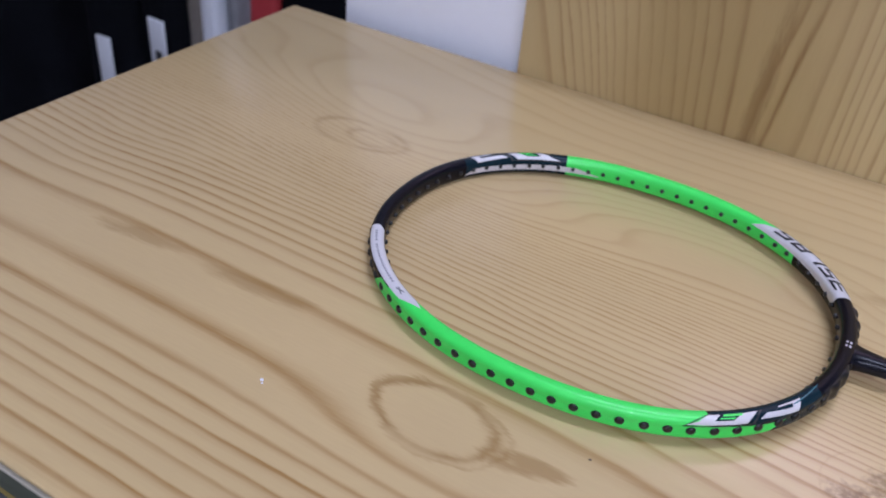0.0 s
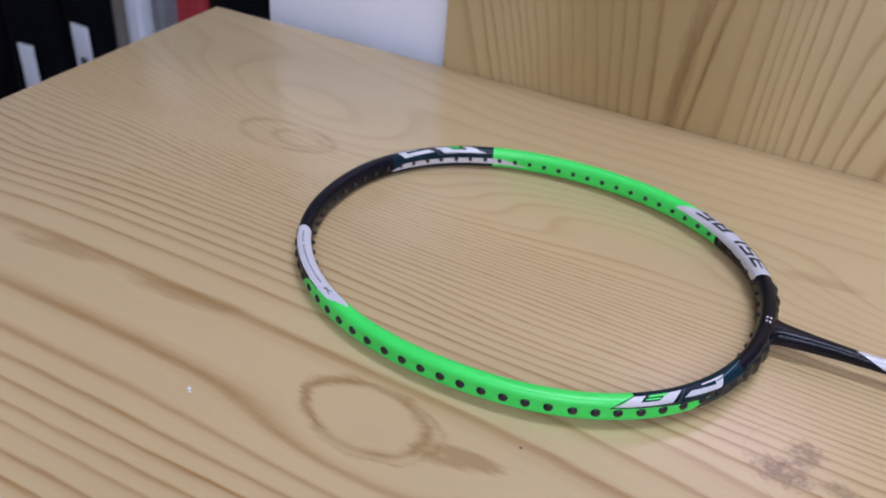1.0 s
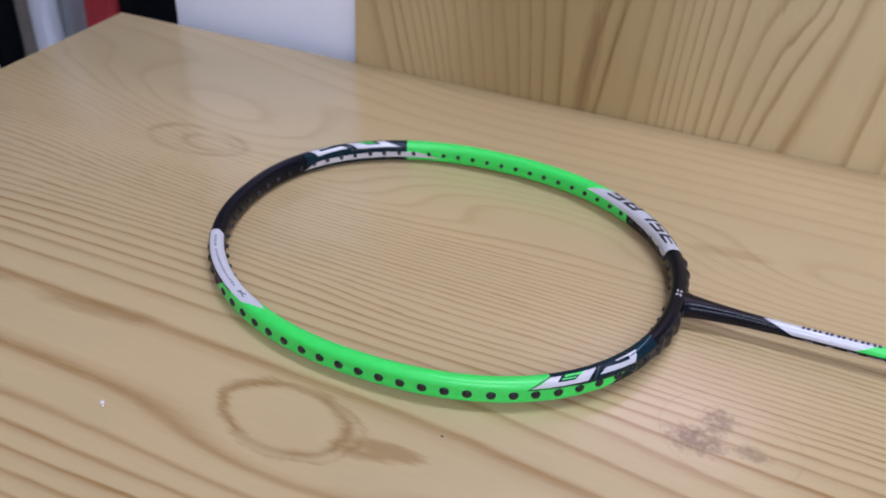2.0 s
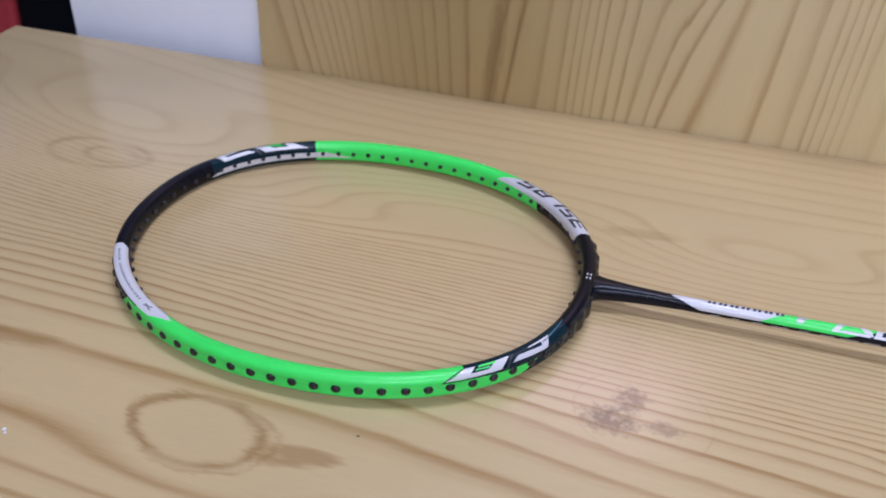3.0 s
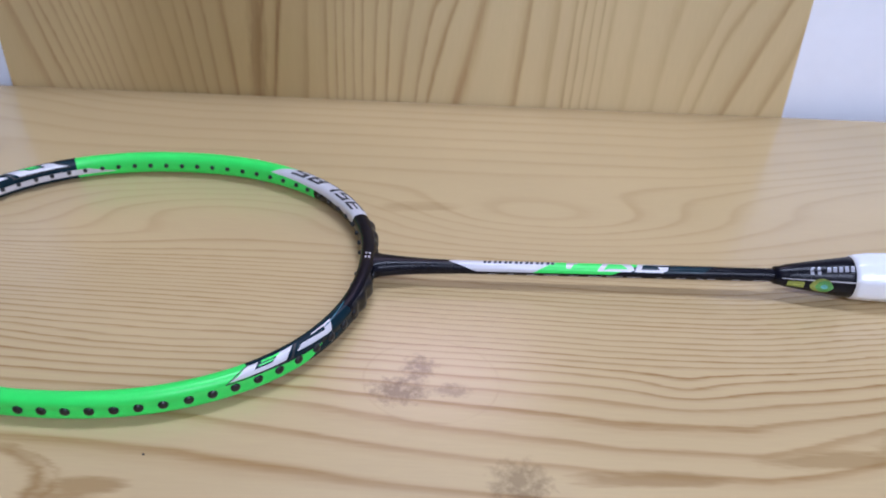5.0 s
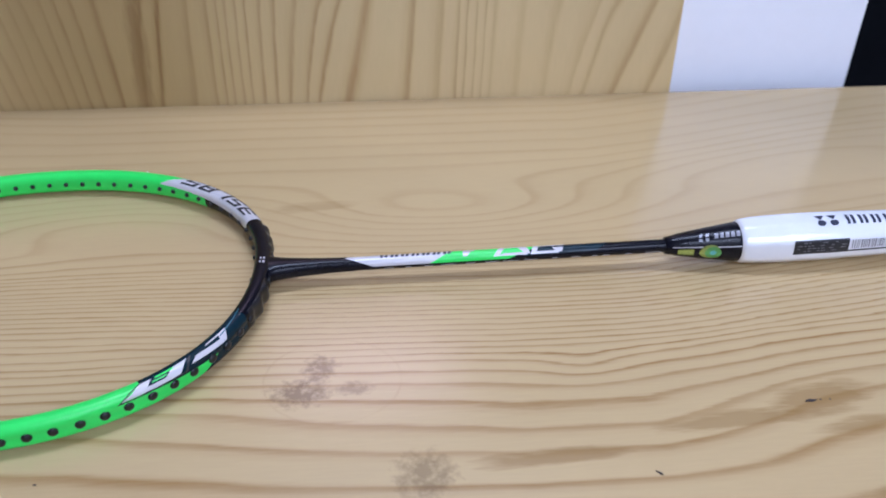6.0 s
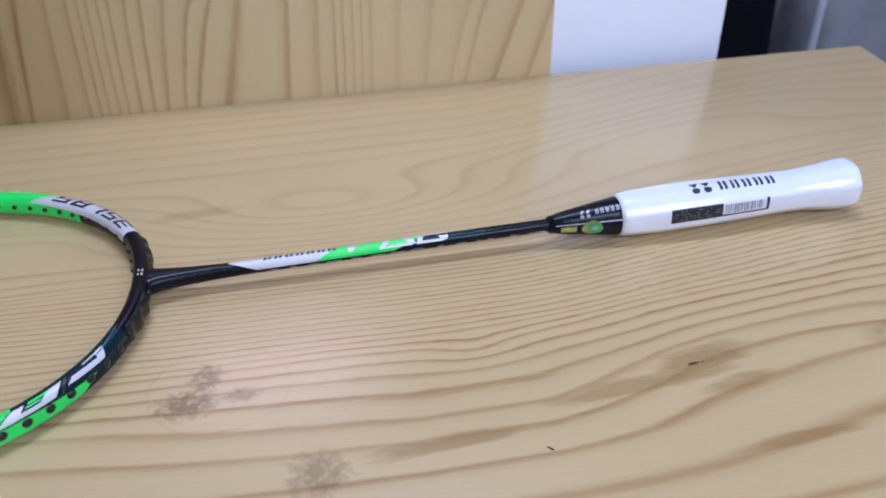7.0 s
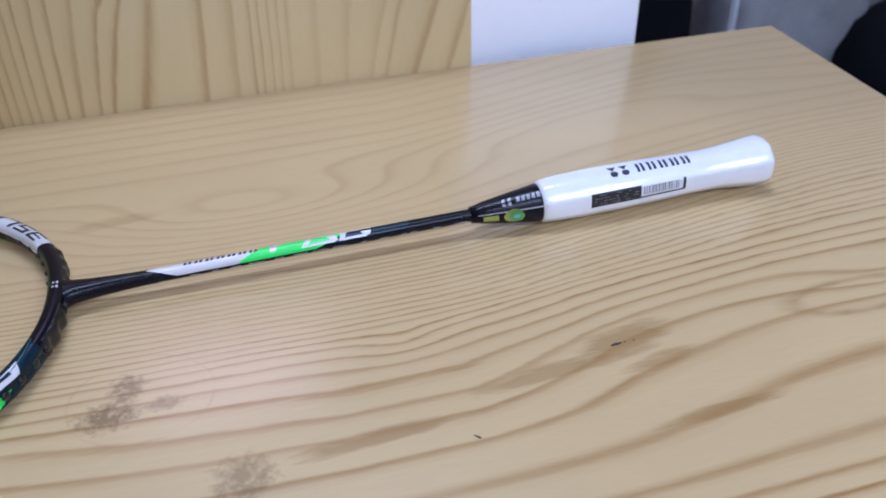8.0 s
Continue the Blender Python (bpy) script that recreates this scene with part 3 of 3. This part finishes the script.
fine = []
x = 0.062
while x < 0.212:
    w = random.uniform(0.003, 0.009)
    fine.append([(x, 196), (x + w, 196), (x + w, 203), (x, 203)])
    x += w + random.uniform(0.002, 0.009)
shaft_decal("small_print", fine, silver_ink, 0.0002, 2, 1)

# cone between shaft and grip
def cone_r(x):
    t = (x - 0.214) / 0.040
    return 0.0048 + 0.0062 * t ** 0.9 if t > 0 else 0.0048


cone = part("cone", lathe([(0.214, 0.0040), (0.2143, 0.0047), (0.218, 0.0052)] + [(x, cone_r(x)) for x in line(10, 0.220, 0.254)] + [(0.2545, 0.0106)], lambda x: 0.0), black_lacquer, racket, "black tapered plastic cone with hologram sticker")


def cone_skin(x, deg, lift=0.0):
    r = cone_r(x) + lift
    return Vector((x, r * math.cos(radians(deg)), r * math.sin(radians(deg))))


def cone_decal(name, quads, mat, lift=0.00012, label=""):
    return part(name, join_patches(cone_skin, quads, 6, 6, lift), mat, cone, label)


cone_decal("emblem", [[(0.2315, 108), (0.2335, 108), (0.2325, 122), (0.2310, 122)], [(0.2350, 108), (0.2370, 108), (0.2360, 122), (0.2345, 122)], [(0.2310, 126), (0.2328, 126), (0.2328, 138), (0.2310, 138)], [(0.2345, 126), (0.2363, 126), (0.2363, 138), (0.2345, 138)]], dim_silver)
cone_decal("lettering", [[(0.2395 + k * 0.0029, 112), (0.2415 + k * 0.0029, 112), (0.2412 + k * 0.0029, 130), (0.2392 + k * 0.0029, 130)] for k in range(5)], dim_silver)
cone_decal("white_line", [[(0.217, 158), (0.2535, 158), (0.2535, 162), (0.217, 162)]], silver_ink)
cone_decal("hologram_sticker", [[(0.220, 170), (0.2285, 168), (0.2285, 200), (0.220, 202)]], holo_yellow, 0.0002, "yellow-green foil sticker")
def disc(x, deg, radius, tall, slices=8):
    """A round sticker as slices: radius along the cone, tall in degrees."""
    cut = lambda k: (x + radius * (2 * k / slices - 1), tall * math.sqrt(max(0.02, 1 - (2 * k / slices - 1) ** 2)))
    return [[(cut(k)[0], deg - cut(k)[1]), (cut(k + 1)[0], deg - cut(k + 1)[1]), (cut(k + 1)[0], deg + cut(k + 1)[1]), (cut(k)[0], deg + cut(k)[1])] for k in range(slices)]


cone_decal("hologram_sticker", disc(0.2370, 182, 0.0058, 30), holo_yellow, 0.0002, "round yellow foil sticker")
cone_decal("hologram_ring", disc(0.2384, 182, 0.0044, 23), holo_green, 0.0003, "green foil ring")
cone_decal("hologram_spot", disc(0.2384, 181, 0.0018, 9, 6), holo_teal, 0.0004)

# grip: eight soft sides, swelling to a flared butt
GRIP_ROWS = [(0.2535, 0.0085), (0.2537, 0.0112), (0.256, 0.0121), (0.262, 0.0128), (0.28, 0.0134), (0.30, 0.0134), (0.32, 0.0130), (0.34, 0.0124), (0.355, 0.0121), (0.366, 0.0124), (0.376, 0.0134), (0.386, 0.0146), (0.3925, 0.0149), (0.3955, 0.0145), (0.3973, 0.0132), (0.3978, 0.0105), (0.3978, 0.0040)]


def octagon(x, t):
    t8 = (t + math.pi / 8) % (math.pi / 4) - math.pi / 8
    return 0.45 * (math.cos(math.pi / 8) / math.cos(t8)) * 1.04 + 0.55 + 0.004 * math.sin(x * 240 + t)


def grip_r(x):
    for (xa, ra), (xb, rb) in zip(GRIP_ROWS, GRIP_ROWS[1:]):
        if xa <= x <= xb and xb > xa:
            return ra + (rb - ra) * (x - xa) / (xb - xa)
    return 0.0127


GRIP_Z = lambda x: 0.0002
grip_rows = [r for r in GRIP_ROWS if r[0] <= 0.262] + [(x, grip_r(x)) for x in line(40, 0.264, 0.391)] + [r for r in GRIP_ROWS if r[0] > 0.391]
grip = part("grip", lathe(grip_rows, GRIP_Z, 64, octagon), grip_white, racket, "white grip wrapped in glossy clear film")


def grip_skin(x, deg, lift=0.0):
    t = radians(deg)
    r = grip_r(x) * octagon(x, t) + lift
    return Vector((x, r * math.cos(t), GRIP_Z(x) + r * math.sin(t)))


def grip_decal(name, quads, mat, lift=0.00018, nu=8, nv=8, label=""):
    return part(name, join_patches(grip_skin, quads, nu, nv, lift), mat, grip, label)


# emblem and five plain glyph bars
em = []
for x in (0.2975, 0.3045):
    em += [[(x - 0.0028, 89), (x + 0.0028, 89), (x + 0.0004, 103), (x - 0.0004, 103)]]
    em += [[(x - 0.0012, 106), (x + 0.0012, 106), (x + 0.0023, 111), (x - 0.0023, 111)], [(x - 0.0023, 111), (x + 0.0023, 111), (x + 0.0023, 116), (x - 0.0023, 116)], [(x - 0.0023, 116), (x + 0.0023, 116), (x + 0.0012, 121), (x - 0.0012, 121)]]
grip_decal("emblem", em, navy_ink)
GL = []
for k in range(5):
    x = 0.3120 + k * 0.0072
    GL += [[(x, 90), (x + 0.0017, 90), (x + 0.0013, 119), (x - 0.0004, 119)], [(x + 0.0030, 90), (x + 0.0047, 90), (x + 0.0043, 119), (x + 0.0026, 119)]]
grip_decal("lettering", GL, navy_ink, 0.00018, 3, 8)
label_ob = grip_decal("barcode_label", [[(0.2810, 153), (0.3400, 153), (0.3400, 188), (0.2810, 188)]], black_ink, 0.0002, 20, 12, "black and white barcode sticker")
part("white_area", join_patches(grip_skin, [[(0.3115, 151), (0.3382, 151), (0.3382, 183), (0.3115, 183)]], 12, 10, 0.0003), sticker_white, label_ob)
bars, x = [], 0.3132
while x < 0.3355:
    w = random.choice((0.0003, 0.0005, 0.0008))
    bars.append([(x, 157), (x + w, 157), (x + w, 179), (x, 179)])
    x += w + random.choice((0.0004, 0.0006, 0.0009))
part("barcode", join_patches(grip_skin, bars, 1, 6, 0.0004), grey_ink, label_ob)
tiny = []
for v in (158, 165, 172, 179):
    x = 0.2828
    while x < 0.3085:
        w = random.uniform(0.001, 0.003)
        if random.random() > 0.35:
            tiny.append([(x, v), (x + w, v), (x + w, v + 2.2), (x, v + 2.2)])
        x += w + 0.0008
part("small_print", join_patches(grip_skin, tiny, 1, 2, 0.0003), grey_ink, label_ob)

# ---------------------------------------------------------------- small marks on the table
def crumb(seed, size):
    random.seed(seed)
    bm = bmesh.new()
    bmesh.ops.create_icosphere(bm, subdivisions=2, radius=size)
    for v in bm.verts:
        v.co *= random.uniform(0.5, 1.4)
        v.co.z = max(0, v.co.z * 0.6)
    return bm


for k, (x, y, s) in enumerate(((-0.229, -0.175, 0.0009), (-0.2275, -0.1765, 0.0006))):
    c = tagged(part("lint", crumb(k, s), lint_white), "tiny white fluff speck on the table", "lint")
    c.location = (x, y, 0.0)
for k, (x, y, s, turn) in enumerate(((-0.083, -0.131, 0.0007, 0), (0.173, -0.143, 0.0008, -50), (0.253, -0.1065, 0.0011, 8), (0.2575, -0.1062, 0.0006, 0), (0.262, -0.1064, 0.0005, 0))):
    c = tagged(part("dirt_speck", crumb(20 + k, s), mark_ink), "tiny dark dirt speck on the table", "dirt")
    c.matrix_world = pose(x, y, 0.0001, 0, 0, turn) @ Matrix.Diagonal((2.2 if k in (1, 2) else 1, 0.7, 0.4, 1))
nub = tagged(part("cord_end", crumb(40, 0.0021), lint_white), "small white scrap beside the green rim", "scrap")
nub.matrix_world = pose(-0.086, 0.1120, 0.0) @ Matrix.Diagonal((1, 1, 4.6, 1))


# ---------------------------------------------------------------- goods behind the table
def soft_box(sx, sy, sz, power=5.0, rough=0.03, seed=1, taper=0.0, n=18):
    """A stuffed cloth body standing on z = 0."""
    bm = bmesh.new()
    bmesh.ops.create_icosphere(bm, subdivisions=4, radius=1)
    for v in bm.verts:
        p = v.co.normalized()
        r = (abs(p.x) ** power + abs(p.y) ** power + abs(p.z) ** power) ** (-1 / power)
        q = p * r
        q *= 1 + rough * 2 * noise.noise(Vector((q.x * 2 + seed * 7.3, q.y * 2, q.z * 2.5))) + rough * noise.noise(Vector((q.x * 6, q.y * 6 + seed, q.z * 6)))
        k = 1 - taper * (q.z + 1) / 2
        v.co = Vector((q.x * sx / 2 * k, q.y * sy / 2 * k, (q.z + 1) * sz / 2))
    low = min(v.co.z for v in bm.verts)
    for v in bm.verts:
        v.co.z -= low
    return bm


def bag(name, label, category, x, y, size, mat, turn=0, seed=1, lean=0, taper=0.1, tag=None, piping=None, group=""):
    thing = tagged(new(name), label, category, group)
    thing.matrix_world = pose(x, y, FLOOR_Z, lean, 0, turn)
    sx, sy, sz = size
    part("body", soft_box(sx, sy, sz, seed=seed, taper=taper), mat, thing)
    part("strap", lattice(lambda u, v: Vector((0.14 * sx * math.cos(u) + v * 0.4 * math.cos(u), -0.1 * sy, sz - 0.01 + 0.07 * math.sin(u) + v * 0.4 * math.sin(u))), line(16, 0.0, math.pi), line(2, -0.02, 0.02)), mat, thing)
    if tag:
        tz, tw, th, tx = tag
        part("tag", box(tx - tw / 2, tx + tw / 2, -sy / 2 - 0.012, -sy / 2 - 0.008, tz, tz + th, 0.001), white_cloth, thing, "white hang tag")
    if piping:
        part("piping", lattice(lambda u, v: Vector((-sx / 2 * 0.9 + 0.006 * math.cos(v), -sy / 2 * 0.9 + 0.006 * math.sin(v), u * sz * 0.9 + 0.02)), line(10), [60 * k for k in range(6)], False, True), piping, thing, "pale piping")
    return thing


bag("sports_bag", "large black nylon sports bag on the floor", "bag", -1.62, 0.62, (0.62, 0.36, 0.72), black_cloth, 8, 1)
bag("racket_sleeve", "black upright racket sleeve with white tag", "racket bag", -1.17, 0.56, (0.13, 0.10, 0.85), black_cloth, 4, 2, tag=(0.37, 0.030, 0.10, 0.0), group="racket sleeves")
tagged_sleeve = bag("racket_sleeve", "black upright racket sleeve with white tag", "racket bag", -1.052, 0.56, (0.075, 0.10, 0.88), black_cloth, -5, 3, tag=(0.45, 0.036, 0.082, 0.022), group="racket sleeves")
part("tag_print", box(0.018, 0.032, -0.0645, -0.0622, 0.462, 0.482, 0.0003), black_ink, tagged_sleeve, "dark square print")
bag("racket_sleeve", "beige grey upright racket sleeve", "racket bag", -1.006, 0.585, (0.032, 0.08, 0.86), beige_cloth, 0, 4, group="racket sleeves")
bag("racket_sleeve", "white coated upright racket sleeve", "racket bag", -0.972, 0.58, (0.036, 0.08, 0.88), white_cloth, 3, 5, group="racket sleeves")
bag("racket_sleeve", "pale grey upright racket sleeve", "racket bag", -0.940, 0.60, (0.024, 0.08, 0.84), grey_cloth, 3, 6, group="racket sleeves")
bag("backpack", "red nylon backpack on the floor", "backpack", -0.922, 0.67, (0.075, 0.16, 0.70), red_cloth, 6, 7)
bag("sports_bag", "black nylon sports bag on the floor", "bag", -0.735, 0.70, (0.355, 0.24, 0.74), black_cloth, -4, 8)
bag("sports_bag", "black nylon sports bag beside the partition", "bag", 0.60, 0.70, (0.28, 0.22, 0.82), black_cloth, 4, 9)
bag("racket_bag", "grey felt racket bag with pale piping", "racket bag", 0.885, 0.66, (0.25, 0.16, 0.70), grey_cloth, -4, 10, piping=white_cloth)
bag("sports_bag", "black nylon sports bag on the floor", "bag", 1.09, 0.52, (0.38, 0.26, 0.585), black_cloth, -12, 11)
